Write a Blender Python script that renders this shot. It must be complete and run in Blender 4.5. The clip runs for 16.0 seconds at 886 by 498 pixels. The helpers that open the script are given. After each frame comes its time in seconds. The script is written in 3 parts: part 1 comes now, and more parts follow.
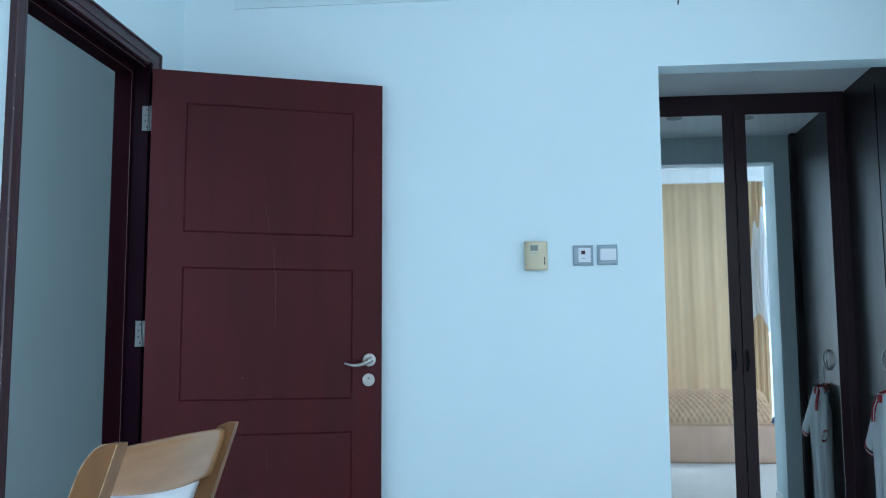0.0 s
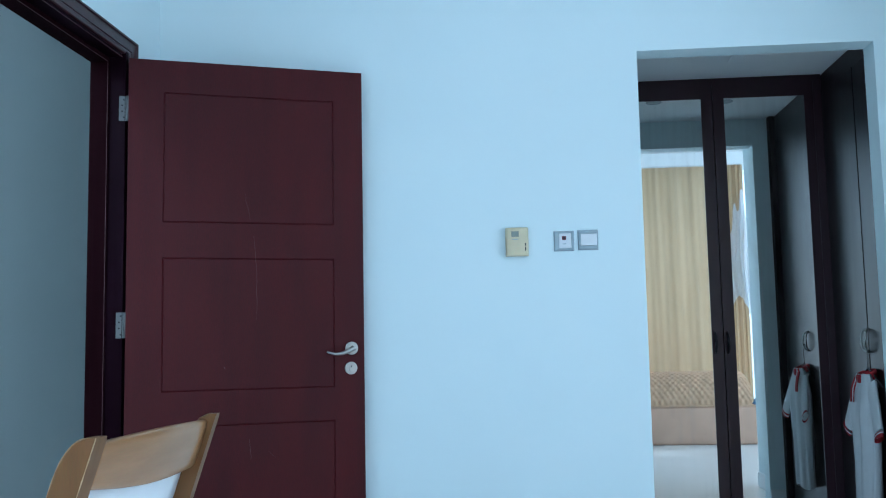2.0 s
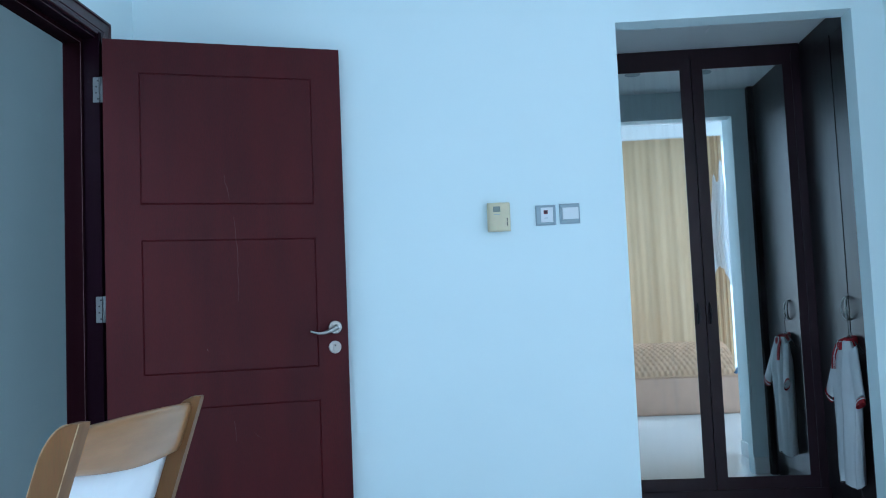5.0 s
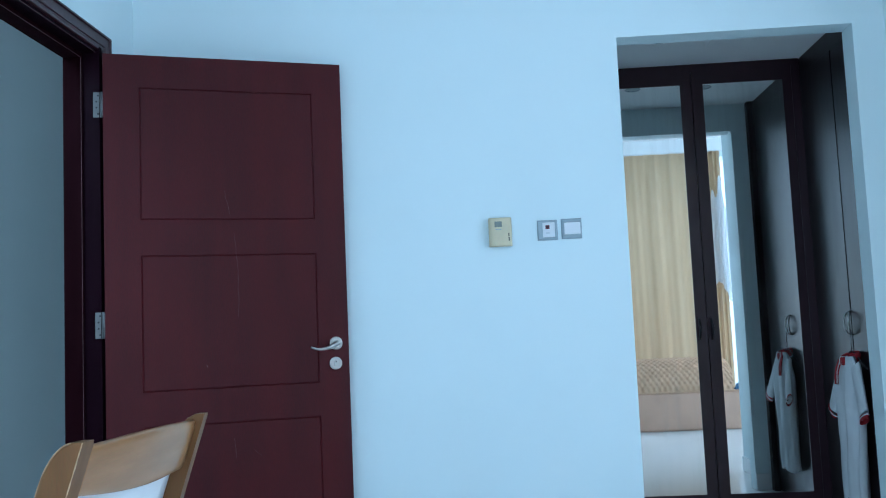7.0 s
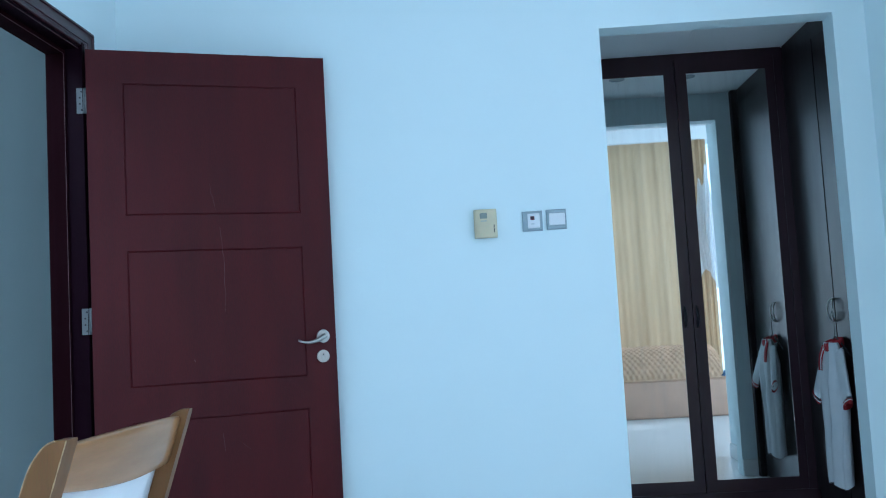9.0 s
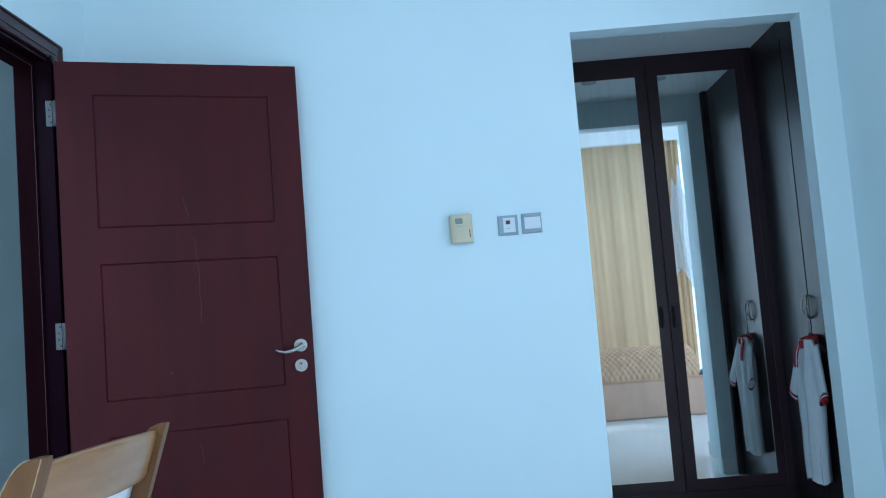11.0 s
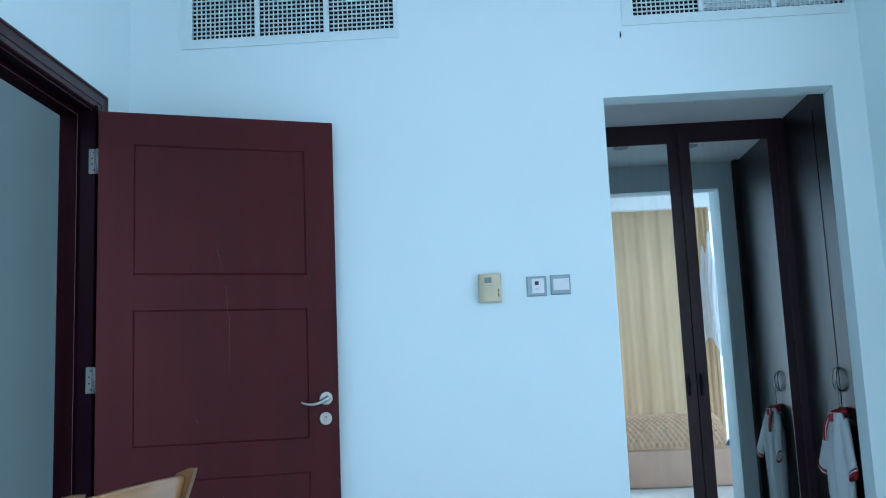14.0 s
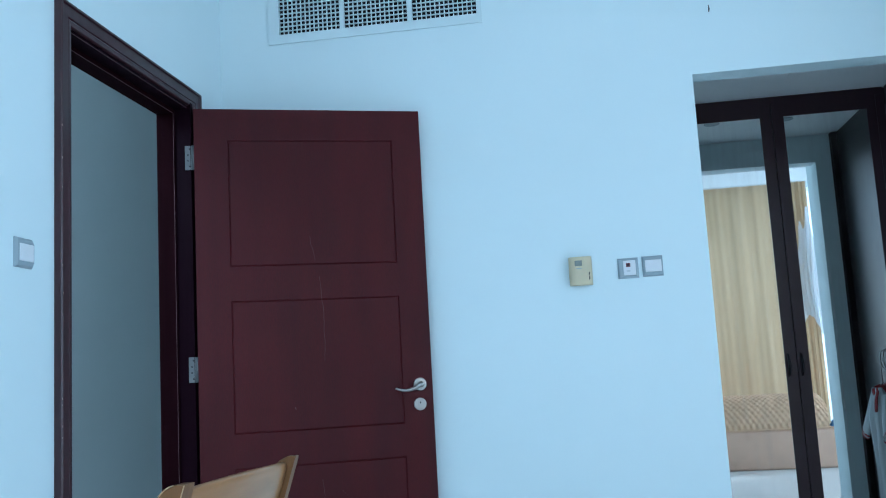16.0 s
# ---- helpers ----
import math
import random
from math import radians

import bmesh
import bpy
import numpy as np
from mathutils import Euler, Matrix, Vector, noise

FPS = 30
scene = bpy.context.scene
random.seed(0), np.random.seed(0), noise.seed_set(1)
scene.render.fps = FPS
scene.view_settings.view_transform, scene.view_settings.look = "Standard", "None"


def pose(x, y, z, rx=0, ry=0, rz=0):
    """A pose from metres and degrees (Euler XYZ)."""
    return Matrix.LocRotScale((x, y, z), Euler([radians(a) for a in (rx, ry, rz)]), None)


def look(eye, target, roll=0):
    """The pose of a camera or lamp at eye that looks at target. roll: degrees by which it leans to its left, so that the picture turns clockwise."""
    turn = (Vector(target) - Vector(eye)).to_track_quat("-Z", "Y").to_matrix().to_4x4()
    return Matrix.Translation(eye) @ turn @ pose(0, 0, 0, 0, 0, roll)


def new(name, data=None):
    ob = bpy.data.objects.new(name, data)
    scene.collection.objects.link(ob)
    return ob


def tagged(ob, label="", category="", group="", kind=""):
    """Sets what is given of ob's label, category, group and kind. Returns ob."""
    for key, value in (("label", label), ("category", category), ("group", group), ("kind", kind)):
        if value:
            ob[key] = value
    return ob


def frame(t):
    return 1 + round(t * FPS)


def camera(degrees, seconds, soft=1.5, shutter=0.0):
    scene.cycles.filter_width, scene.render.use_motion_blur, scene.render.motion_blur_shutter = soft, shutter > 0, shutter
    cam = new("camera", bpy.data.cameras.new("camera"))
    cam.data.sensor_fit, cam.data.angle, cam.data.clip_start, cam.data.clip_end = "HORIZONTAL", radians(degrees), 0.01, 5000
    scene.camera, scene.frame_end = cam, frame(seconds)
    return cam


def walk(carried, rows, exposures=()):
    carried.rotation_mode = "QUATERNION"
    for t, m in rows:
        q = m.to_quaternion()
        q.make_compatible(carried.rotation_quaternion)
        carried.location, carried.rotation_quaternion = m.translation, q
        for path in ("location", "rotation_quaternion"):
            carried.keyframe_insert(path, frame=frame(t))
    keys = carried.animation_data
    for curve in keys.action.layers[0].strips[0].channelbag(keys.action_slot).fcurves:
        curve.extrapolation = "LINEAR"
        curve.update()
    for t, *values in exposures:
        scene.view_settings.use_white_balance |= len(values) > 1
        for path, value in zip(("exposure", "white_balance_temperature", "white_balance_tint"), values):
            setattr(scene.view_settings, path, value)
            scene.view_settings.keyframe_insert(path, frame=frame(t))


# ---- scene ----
# ---- camera ----
cam = camera(50.1, 16.0, soft=1.05, shutter=0.4)
ROWS = [
    (0, 1.4998, -3.9473, 1.0160, 96.581, 0.253, 5.830),
    (0.5, 1.5073, -3.9519, 1.0160, 96.312, 0.153, 5.605),
    (1, 1.5063, -3.9467, 1.0167, 95.848, 0.473, 5.544),
    (1.5, 1.5026, -3.9437, 1.0164, 95.762, 0.771, 5.220),
    (2, 1.5063, -3.9469, 1.0191, 95.750, 1.104, 4.871),
    (2.5, 1.5027, -3.9387, 1.0175, 96.227, 1.587, 4.630),
    (3, 1.5044, -3.9426, 1.0190, 96.613, 1.721, 4.749),
    (3.5, 1.5006, -3.9388, 1.0174, 96.205, 1.701, 4.702),
    (4, 1.5013, -3.9356, 1.0195, 95.393, 2.134, 4.457),
    (6.5, 1.4969, -3.9212, 1.0176, 93.986, 2.183, 3.333),
    (7, 1.4831, -3.9150, 1.0197, 95.260, 2.481, 3.674),
    (7.5, 1.4978, -3.9297, 1.0256, 95.001, 3.206, 3.717),
    (8, 1.5017, -3.9261, 1.0266, 93.108, 3.991, 3.228),
    (8.5, 1.4998, -3.9325, 1.0238, 94.492, 3.176, 3.191),
    (11, 1.4997, -3.9289, 1.0268, 94.878, 4.546, 1.759),
    (11.5, 1.4948, -3.9459, 1.0271, 98.094, 4.042, 0.606),
    (12, 1.4978, -3.9470, 1.0284, 96.479, 4.214, 2.112),
    (12.5, 1.4961, -3.9377, 1.0290, 96.907, 3.695, 2.405),
    (13, 1.4949, -3.9455, 1.0259, 97.158, 3.129, 2.760),
    (13.5, 1.4927, -3.9457, 1.0238, 97.495, 2.978, 2.913),
    (14, 1.4928, -3.9547, 1.0214, 98.512, 2.365, 3.173),
    (14.5, 1.4946, -3.9501, 1.0232, 97.149, 2.625, 3.413),
    (15, 1.4854, -3.9529, 1.0223, 96.695, 2.427, 6.217),
    (15.5, 1.4931, -3.9659, 1.0252, 98.197, 2.851, 8.332),
    (16, 1.4932, -3.9648, 1.0275, 97.794, 3.166, 8.724),
]
walk(cam, [(r[0], pose(*r[1:])) for r in ROWS],
     exposures=[(0.0, -0.30, 5300, 4), (3.5, -0.30, 5100, 4), (8.0, -0.30, 5040, 4), (11.0, -0.30, 5040, 4), (11.5, -0.30, 5250, 5),
                (12.5, -0.30, 5150, 4), (16.0, -0.30, 5120, 3)])

# ---- light: overcast sky behind a wide curtained window ----
world = bpy.data.worlds.new("sky")
scene.world = world
world.use_nodes = True
wn = world.node_tree
sky = wn.nodes.new("ShaderNodeTexSky")
sky.sky_type = "NISHITA"
sky.sun_disc = False
sky.sun_elevation, sky.sun_rotation = radians(52), radians(198)
wn.links.new(sky.outputs[0], wn.nodes["Background"].inputs[0])
wn.nodes["Background"].inputs[1].default_value = 0.12

SUN = bpy.data.lights.new("sun", "SUN")
SUN.energy, SUN.angle, SUN.color = 3.5, radians(9), (0.98, 0.98, 0.97)
sun = new("sun", SUN)
sun.matrix_world = look((-3.0, -9.0, 12.0), (0, 0, 0))


def area(name, m, sx, sy, watts, color):
    d = bpy.data.lights.new(name, "AREA")
    d.shape, d.size, d.size_y, d.energy, d.color = "RECTANGLE", sx, sy, watts, color
    ob = new(name, d)
    ob.matrix_world = m
    return ob


# sky light in the south wall's window and in the inferred, unseen east window
area("window_light", look((2.95, -4.77, 1.60), (2.95, 0, 1.60)), 5.2, 2.7, 80, (0.78, 0.90, 1.0))
# lamp in an unseen window, inferred from light that comes from the east
area("inferred_window_light", look((5.87, -2.80, 1.65), (0, -2.80, 1.65)), 2.5, 1.9, 70, (0.78, 0.90, 1.0))
# fill lamp added to brighten the hall, whose own source is unseen
area("hall_fill_light", look((-0.78, -3.05, 2.9), (-0.78, 3, 2.7)), 0.95, 0.8, 58, (0.78, 0.90, 1.0))


# ---- materials ----
def mat(name, color, rough=0.5, metal=0.0, var=0.06, scale=6.0, bump=0.0, bscale=120.0, coat=0.0, spec=0.5,
        stretch=(1, 1, 1), fine=0.04, second=None):
    m = bpy.data.materials.new(name)
    m.use_nodes = True
    nt = m.node_tree
    b = nt.nodes["Principled BSDF"]
    b.inputs["Roughness"].default_value = rough
    b.inputs["Metallic"].default_value = metal
    b.inputs["Coat Weight"].default_value = coat
    b.inputs["Coat Roughness"].default_value = 0.15
    b.inputs["Specular IOR Level"].default_value = spec
    tc = nt.nodes.new("ShaderNodeTexCoord")
    mp = nt.nodes.new("ShaderNodeMapping")
    mp.inputs["Scale"].default_value = stretch
    nt.links.new(tc.outputs["Object"], mp.inputs[0])
    n1 = nt.nodes.new("ShaderNodeTexNoise")
    n1.inputs["Scale"].default_value, n1.inputs["Detail"].default_value = scale, 5
    n2 = nt.nodes.new("ShaderNodeTexNoise")
    n2.inputs["Scale"].default_value, n2.inputs["Detail"].default_value = bscale, 3
    nt.links.new(mp.outputs[0], n1.inputs["Vector"])
    nt.links.new(mp.outputs[0], n2.inputs["Vector"])
    ramp = nt.nodes.new("ShaderNodeMix")
    ramp.data_type = "RGBA"
    c2 = second or tuple(c * (1 - 2 * var) for c in color)
    c1 = color if second else tuple(min(1, c * (1 + var)) for c in color)
    ramp.inputs["A"].default_value = (*c1, 1)
    ramp.inputs["B"].default_value = (*c2, 1)
    nt.links.new(n1.outputs["Fac"], ramp.inputs["Factor"])
    mix = nt.nodes.new("ShaderNodeMix")
    mix.data_type, mix.blend_type = "RGBA", "MULTIPLY"
    mix.inputs["Factor"].default_value = fine
    nt.links.new(ramp.outputs["Result"], mix.inputs["A"])
    nt.links.new(n2.outputs["Color"], mix.inputs["B"])
    nt.links.new(mix.outputs["Result"], b.inputs["Base Color"])
    rr = nt.nodes.new("ShaderNodeMapRange")
    rr.inputs["To Min"].default_value, rr.inputs["To Max"].default_value = max(0.02, rough - 0.07), min(1, rough + 0.07)
    nt.links.new(n1.outputs["Fac"], rr.inputs["Value"])
    nt.links.new(rr.outputs[0], b.inputs["Roughness"])
    if bump:
        bp = nt.nodes.new("ShaderNodeBump")
        bp.inputs["Strength"].default_value, bp.inputs["Distance"].default_value = bump, 0.002
        nt.links.new(n2.outputs["Fac"], bp.inputs["Height"])
        nt.links.new(bp.outputs[0], b.inputs["Normal"])
    return m


PAINT = mat("wall_paint", (0.77, 0.885, 0.905), 0.55, var=0.02, scale=1.3, bump=0.12, bscale=160, fine=0.02)
WHITE = mat("ceiling_paint", (0.90, 0.91, 0.91), 0.7, var=0.02, scale=2.0, bump=0.1)
HALLP = mat("hall_paint", (0.672, 0.71, 0.697), 0.6, var=0.03, scale=1.2, bump=0.1)
TILE = mat("floor_tile", (0.85, 0.86, 0.85), 0.18, var=0.03, scale=2.0)
MAHOG = mat("mahogany_stain", (0.112, 0.0088, 0.0120), 0.42, scale=2.2, bump=0.06, bscale=70, stretch=(4, 4, 0.6), fine=0.5, spec=0.18, second=(0.040, 0.0065, 0.0100))
FRAME = mat("dark_mahogany", (0.047, 0.012, 0.017), 0.38, var=0.2, scale=5, bump=0.08, bscale=60, stretch=(6, 6, 0.7), fine=0.25, coat=0.12, spec=0.5)
# door stops, lining and wardrobe end post: darker than the casing
JAMB = mat("red_brown_wood", (0.013, 0.002, 0.004), 0.7, var=0.2, scale=5, bump=0.08, bscale=60, stretch=(6, 6, 0.7), fine=0.25, spec=0.03)
LINING = mat("black_brown_wood", (0.011, 0.003, 0.007), 0.5, var=0.2, scale=5, bump=0.08, bscale=60, stretch=(6, 6, 0.7), fine=0.25, spec=0.03)
STILE = mat("wenge_frame", (0.034, 0.012, 0.020), 0.36, var=0.2, scale=5, bump=0.05, bscale=50, stretch=(6, 6, 0.6), fine=0.25, spec=0.42)
VENEER = mat("wenge_veneer", (0.012, 0.006, 0.008), 0.35, var=0.1, scale=4, stretch=(4, 4, 0.8), fine=0.06, coat=0.0, spec=0.44)
WORN = mat("worn_varnish", (0.45, 0.30, 0.16), 0.45, var=0.2, scale=30)
SCRATCH_GLINT = mat("scratched_glint_lacquer", (0.11, 0.055, 0.055), 0.6, var=0.3, scale=40)
CHIP = mat("bare_wood", (0.42, 0.30, 0.27), 0.7, var=0.2, scale=60)
STEEL = mat("brushed_steel", (0.46, 0.455, 0.435), 0.34, metal=1.0, var=0.05, scale=30)
NICKEL = mat("satin_nickel", (0.15, 0.155, 0.155), 0.5, metal=0.6, var=0.06, scale=30)
DARKM = mat("dark_metal", (0.05, 0.05, 0.055), 0.35, metal=0.8, var=0.1, scale=30)
BLACK = mat("black_plastic", (0.02, 0.02, 0.025), 0.5, var=0.1)
SILVER = mat("silver_plastic", (0.36, 0.43, 0.47), 0.4, var=0.04, scale=30)
WPLAST = mat("white_plastic", (0.80, 0.82, 0.84), 0.35, var=0.03, scale=20)
YELLOWED = mat("yellowed_plastic", (0.72, 0.63, 0.42), 0.42, var=0.08, scale=18, fine=0.1)
LCD = mat("grey_display", (0.22, 0.25, 0.22), 0.2, var=0.1, scale=60)
RED = mat("red_plastic", (0.14, 0.012, 0.03), 0.4, var=0.1)
ALU = mat("powder_coated_grille", (0.72, 0.83, 0.85), 0.45, var=0.03, scale=20)
DUCT = mat("dark_duct", (0.014, 0.016, 0.024), 0.8, var=0.2)
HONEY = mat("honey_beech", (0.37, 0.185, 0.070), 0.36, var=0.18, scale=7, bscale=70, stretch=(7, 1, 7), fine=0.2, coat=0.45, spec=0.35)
# same beech, with the shade on the uprights put into its colour
HONEY_SHADED = mat("honey_beech_shaded", (0.185, 0.088, 0.031), 0.40, var=0.18, scale=7, bscale=70, stretch=(7, 7, 1), fine=0.25, coat=0.0, spec=0.22)
COTTON = mat("white_cotton", (0.74, 0.76, 0.78), 0.9, var=0.05, scale=14, bump=0.3, bscale=300)
REDCOT = mat("red_cotton", (0.38, 0.02, 0.03), 0.9, var=0.1, scale=20, bump=0.3, bscale=300)
SOFA = mat("tan_upholstery", (0.78, 0.49, 0.35), 0.85, var=0.1, scale=5, bump=0.4, bscale=220, fine=0.15)
WICKER = mat("woven_throw", (0.84, 0.53, 0.33), 0.9, var=0.15, scale=12, bump=0.4, bscale=200, fine=0.2)
BLUECLOTH = mat("blue_cloth", (0.08, 0.22, 0.42), 0.85, var=0.1, scale=20)


def fabric(name, color, trans, dark):
    m = mat(name, color, 0.9, var=0.1, scale=3, bump=0.2, bscale=260, stretch=(4, 4, 0.35), second=dark, fine=0.08)
    nt = m.node_tree
    b = nt.nodes["Principled BSDF"]
    tr = nt.nodes.new("ShaderNodeBsdfTranslucent")
    src = b.inputs["Base Color"].links[0].from_socket
    nt.links.new(src, tr.inputs[0])
    mx = nt.nodes.new("ShaderNodeMixShader")
    mx.inputs[0].default_value = trans
    nt.links.new(b.outputs[0], mx.inputs[1])
    nt.links.new(tr.outputs[0], mx.inputs[2])
    nt.links.new(mx.outputs[0], nt.nodes["Material Output"].inputs[0])
    return m


CURTAIN = fabric("gold_curtain_cloth", (0.64, 0.475, 0.30), 0.15, (0.52, 0.365, 0.205))
SHEER = fabric("white_sheer", (0.90, 0.92, 0.94), 0.72, (0.80, 0.83, 0.87))
MIRROR = bpy.data.materials.new("mirror_glass")
MIRROR.use_nodes = True
mb = MIRROR.node_tree.nodes["Principled BSDF"]
mb.inputs["Base Color"].default_value = (0.90, 0.93, 0.92, 1)
mb.inputs["Metallic"].default_value, mb.inputs["Roughness"].default_value = 1.0, 0.015
mt = MIRROR.node_tree
dust = mt.nodes.new("ShaderNodeBsdfDiffuse")
dust.inputs[0].default_value = (0.62, 0.60, 0.56, 1)
dn, dr, dm = mt.nodes.new("ShaderNodeTexNoise"), mt.nodes.new("ShaderNodeMapRange"), mt.nodes.new("ShaderNodeMapping")
dm.inputs["Scale"].default_value = (14, 1, 1.1)
dn.inputs["Scale"].default_value, dn.inputs["Detail"].default_value = 2.2, 6
dr.inputs["From Min"].default_value, dr.inputs["From Max"].default_value = 0.45, 0.80
dr.inputs["To Min"].default_value, dr.inputs["To Max"].default_value = 0.01, 0.10
dx = mt.nodes.new("ShaderNodeMixShader")
mt.links.new(mt.nodes.new("ShaderNodeTexCoord").outputs["Object"], dm.inputs[0])
mt.links.new(dm.outputs[0], dn.inputs["Vector"])
mt.links.new(dn.outputs["Fac"], dr.inputs["Value"])
mt.links.new(dr.outputs[0], dx.inputs[0])
mt.links.new(mb.outputs[0], dx.inputs[1])
mt.links.new(dust.outputs[0], dx.inputs[2])
mt.links.new(dx.outputs[0], mt.nodes["Material Output"].inputs[0])
GLASS = bpy.data.materials.new("window_glass")
GLASS.use_nodes = True
gb = GLASS.node_tree.nodes["Principled BSDF"]
gb.inputs["Transmission Weight"].default_value, gb.inputs["Roughness"].default_value = 1.0, 0.0
gb.inputs["IOR"].default_value = 1.45


# ---- mesh helpers ----
def finish(bm, name, material, parent=None, label="", smooth=False):
    me = bpy.data.meshes.new(name)
    bmesh.ops.recalc_face_normals(bm, faces=bm.faces)
    bm.to_mesh(me)
    bm.free()
    if smooth:
        me.shade_smooth()
    me.materials.append(material)
    ob = new(name, me)
    if parent:
        ob.parent = parent
    if label:
        ob["label"] = label
    return ob


def part(name, bm, material, parent, label="", smooth=False):
    return finish(bm, name, material, parent, label, smooth)


def empty(name, m=None):
    ob = new(name)
    ob.empty_display_size = 0.05
    if m is not None:
        ob.matrix_world = m
    return ob


def put_box(bm, x0, x1, y0, y1, z0, z1, bevel=0.0, seg=2):
    c = bmesh.ops.create_cube(bm, size=1.0)["verts"]
    for v in c:
        v.co = Vector(((x0 + x1) / 2 + v.co.x * (x1 - x0), (y0 + y1) / 2 + v.co.y * (y1 - y0), (z0 + z1) / 2 + v.co.z * (z1 - z0)))
    if bevel:
        es = list({e for v in c for e in v.link_edges})
        bmesh.ops.bevel(bm, geom=es, offset=bevel, segments=seg, affect="EDGES", profile=0.5)
    return bm


def box(*a, bevel=0.0, seg=2):
    return put_box(bmesh.new(), *a, bevel=bevel, seg=seg)


def boxes(*rows, bevel=0.0):
    bm = bmesh.new()
    for r in rows:
        put_box(bm, *r, bevel=bevel)
    return bm


def cyl(r, depth, m, seg=32, bevel=0.0):
    bm = bmesh.new()
    bmesh.ops.create_cone(bm, cap_ends=True, segments=seg, radius1=r, radius2=r, depth=depth)
    if bevel:
        es = [e for e in bm.edges if len(e.link_faces) == 2 and any(len(f.verts) > 4 for f in e.link_faces)]
        bmesh.ops.bevel(bm, geom=es, offset=bevel, segments=3, affect="EDGES", profile=0.5)
    bmesh.ops.transform(bm, matrix=m, verts=bm.verts)
    return bm


def sweep(points, radii, seg=12, flat=1.0, up=(0, 0, 1), caps=True):
    """A tube along points; radii may change; flat squeezes it along up."""
    bm = bmesh.new()
    rings = []
    pts = [Vector(p) for p in points]
    for i, p in enumerate(pts):
        d = (pts[min(i + 1, len(pts) - 1)] - pts[max(i - 1, 0)]).normalized()
        u = Vector(up) - d * d.dot(Vector(up))
        if u.length < 1e-3:
            u = d.orthogonal()
        u.normalize()
        s = d.cross(u)
        r = radii[i] if hasattr(radii, "__len__") else radii
        rings.append([bm.verts.new(p + s * r * math.cos(a) + u * r * flat * math.sin(a))
                      for a in (2 * math.pi * k / seg for k in range(seg))])
    for a, b in zip(rings, rings[1:]):
        for k in range(seg):
            bm.faces.new((a[k], a[(k + 1) % seg], b[(k + 1) % seg], b[k]))
    if caps:
        bm.faces.new(rings[0][::-1])
        bm.faces.new(rings[-1])
    return bm


def sheet(nu, nv, fn, thick=0.0):
    """A grid of points fn(u, v); given a thickness, a closed skin of it."""
    bm = bmesh.new()
    g = [[bm.verts.new(fn(i / (nu - 1), j / (nv - 1))) for j in range(nv)] for i in range(nu)]
    for i in range(nu - 1):
        for j in range(nv - 1):
            bm.faces.new((g[i][j], g[i + 1][j], g[i + 1][j + 1], g[i][j + 1]))
    if thick:
        bmesh.ops.recalc_face_normals(bm, faces=bm.faces)
        bmesh.ops.solidify(bm, geom=bm.faces[:], thickness=thick)
    return bm


def setting(ob, label, category):
    return tagged(ob, label, category, kind="structure")


# ---- the room's shell ----
XL, XR, H = -0.057, 3.107, 3.08           # west wall, east stub wall, ceiling
OX0, OX1, OZ, WT = 2.012, 2.977, 2.233, 0.118   # opening to the dressing passage
M, XW, PZ = 1.103, 3.106, 2.405           # mirror plane, wardrobe plane, passage ceiling
YS = -4.70                                # window wall

V1, V2 = (0.226, 1.122, 2.601, 2.862), (2.164, 3.060, 2.591, 2.852)     # duct holes of the two air vents
wall = finish(boxes((XL, OX0, 0, WT, 0, OZ), (OX1, XR + 0.12, 0, WT, 0, OZ), (XL, XR + 0.12, 0, WT, OZ, 2.591), (XL, V1[0], 0, WT, 2.591, 2.862),
                    (V1[0], V1[1], 0, WT, 2.591, V1[2]), (V1[1], V2[0], 0, WT, 2.591, 2.862), (V2[0], V2[1], 0, WT, V2[3], 2.862),
                    (V2[1], XR + 0.12, 0, WT, 2.591, 2.862), (XL, XR + 0.12, 0, WT, 2.862, H)), "wall_north", PAINT)
setting(wall, "plain pale blue-white painted wall with a passage opening", "wall")
wall = finish(boxes((XL - 0.12, XL, YS, -1.315, 0, 3.65), (XL - 0.12, XL, -1.315, -0.368, 2.205, 3.65), (XL - 0.12, XL, -0.368, 0, 0, 3.65),
                    (XL - 0.12, XL, 0, 4.6, 0, 3.65)), "wall_west", PAINT)
setting(wall, "pale blue-white painted wall with a doorway", "wall")
EY0, EY1, EZ0, EZ1 = -4.10, -1.50, 0.65, 2.65       # side window of the bay, unseen and inferred
wall = finish(box(XR, XR + 0.12, -0.70, 0, 0, H), "wall_east_stub", PAINT)
setting(wall, "short pale painted wall beside the passage opening", "wall")
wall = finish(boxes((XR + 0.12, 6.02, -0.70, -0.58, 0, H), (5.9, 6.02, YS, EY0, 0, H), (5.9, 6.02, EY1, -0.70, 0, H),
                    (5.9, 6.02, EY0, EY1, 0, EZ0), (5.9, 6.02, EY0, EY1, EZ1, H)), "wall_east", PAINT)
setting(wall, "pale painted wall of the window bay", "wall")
WX0, WX1, WZ0, WZ1 = 0.30, 5.70, 0.20, 2.93
wall = finish(boxes((XL - 0.12, WX0, YS - 0.2, YS, 0, H), (WX1, 6.02, YS - 0.2, YS, 0, H), (WX0, WX1, YS - 0.2, YS, 0, WZ0),
                    (WX0, WX1, YS - 0.2, YS, WZ1, H)), "wall_south", PAINT)
setting(wall, "pale painted wall with a wide window", "wall")
setting(finish(box(XL, 6.02, YS - 0.2, WT, H, H + 0.12), "ceiling", WHITE), "white painted bedroom ceiling", "ceiling")
setting(finish(box(-1.75, 6.02, YS - 0.2, 4.6, -0.12, 0), "floor", TILE), "glossy off-white tiled floor", "floor")

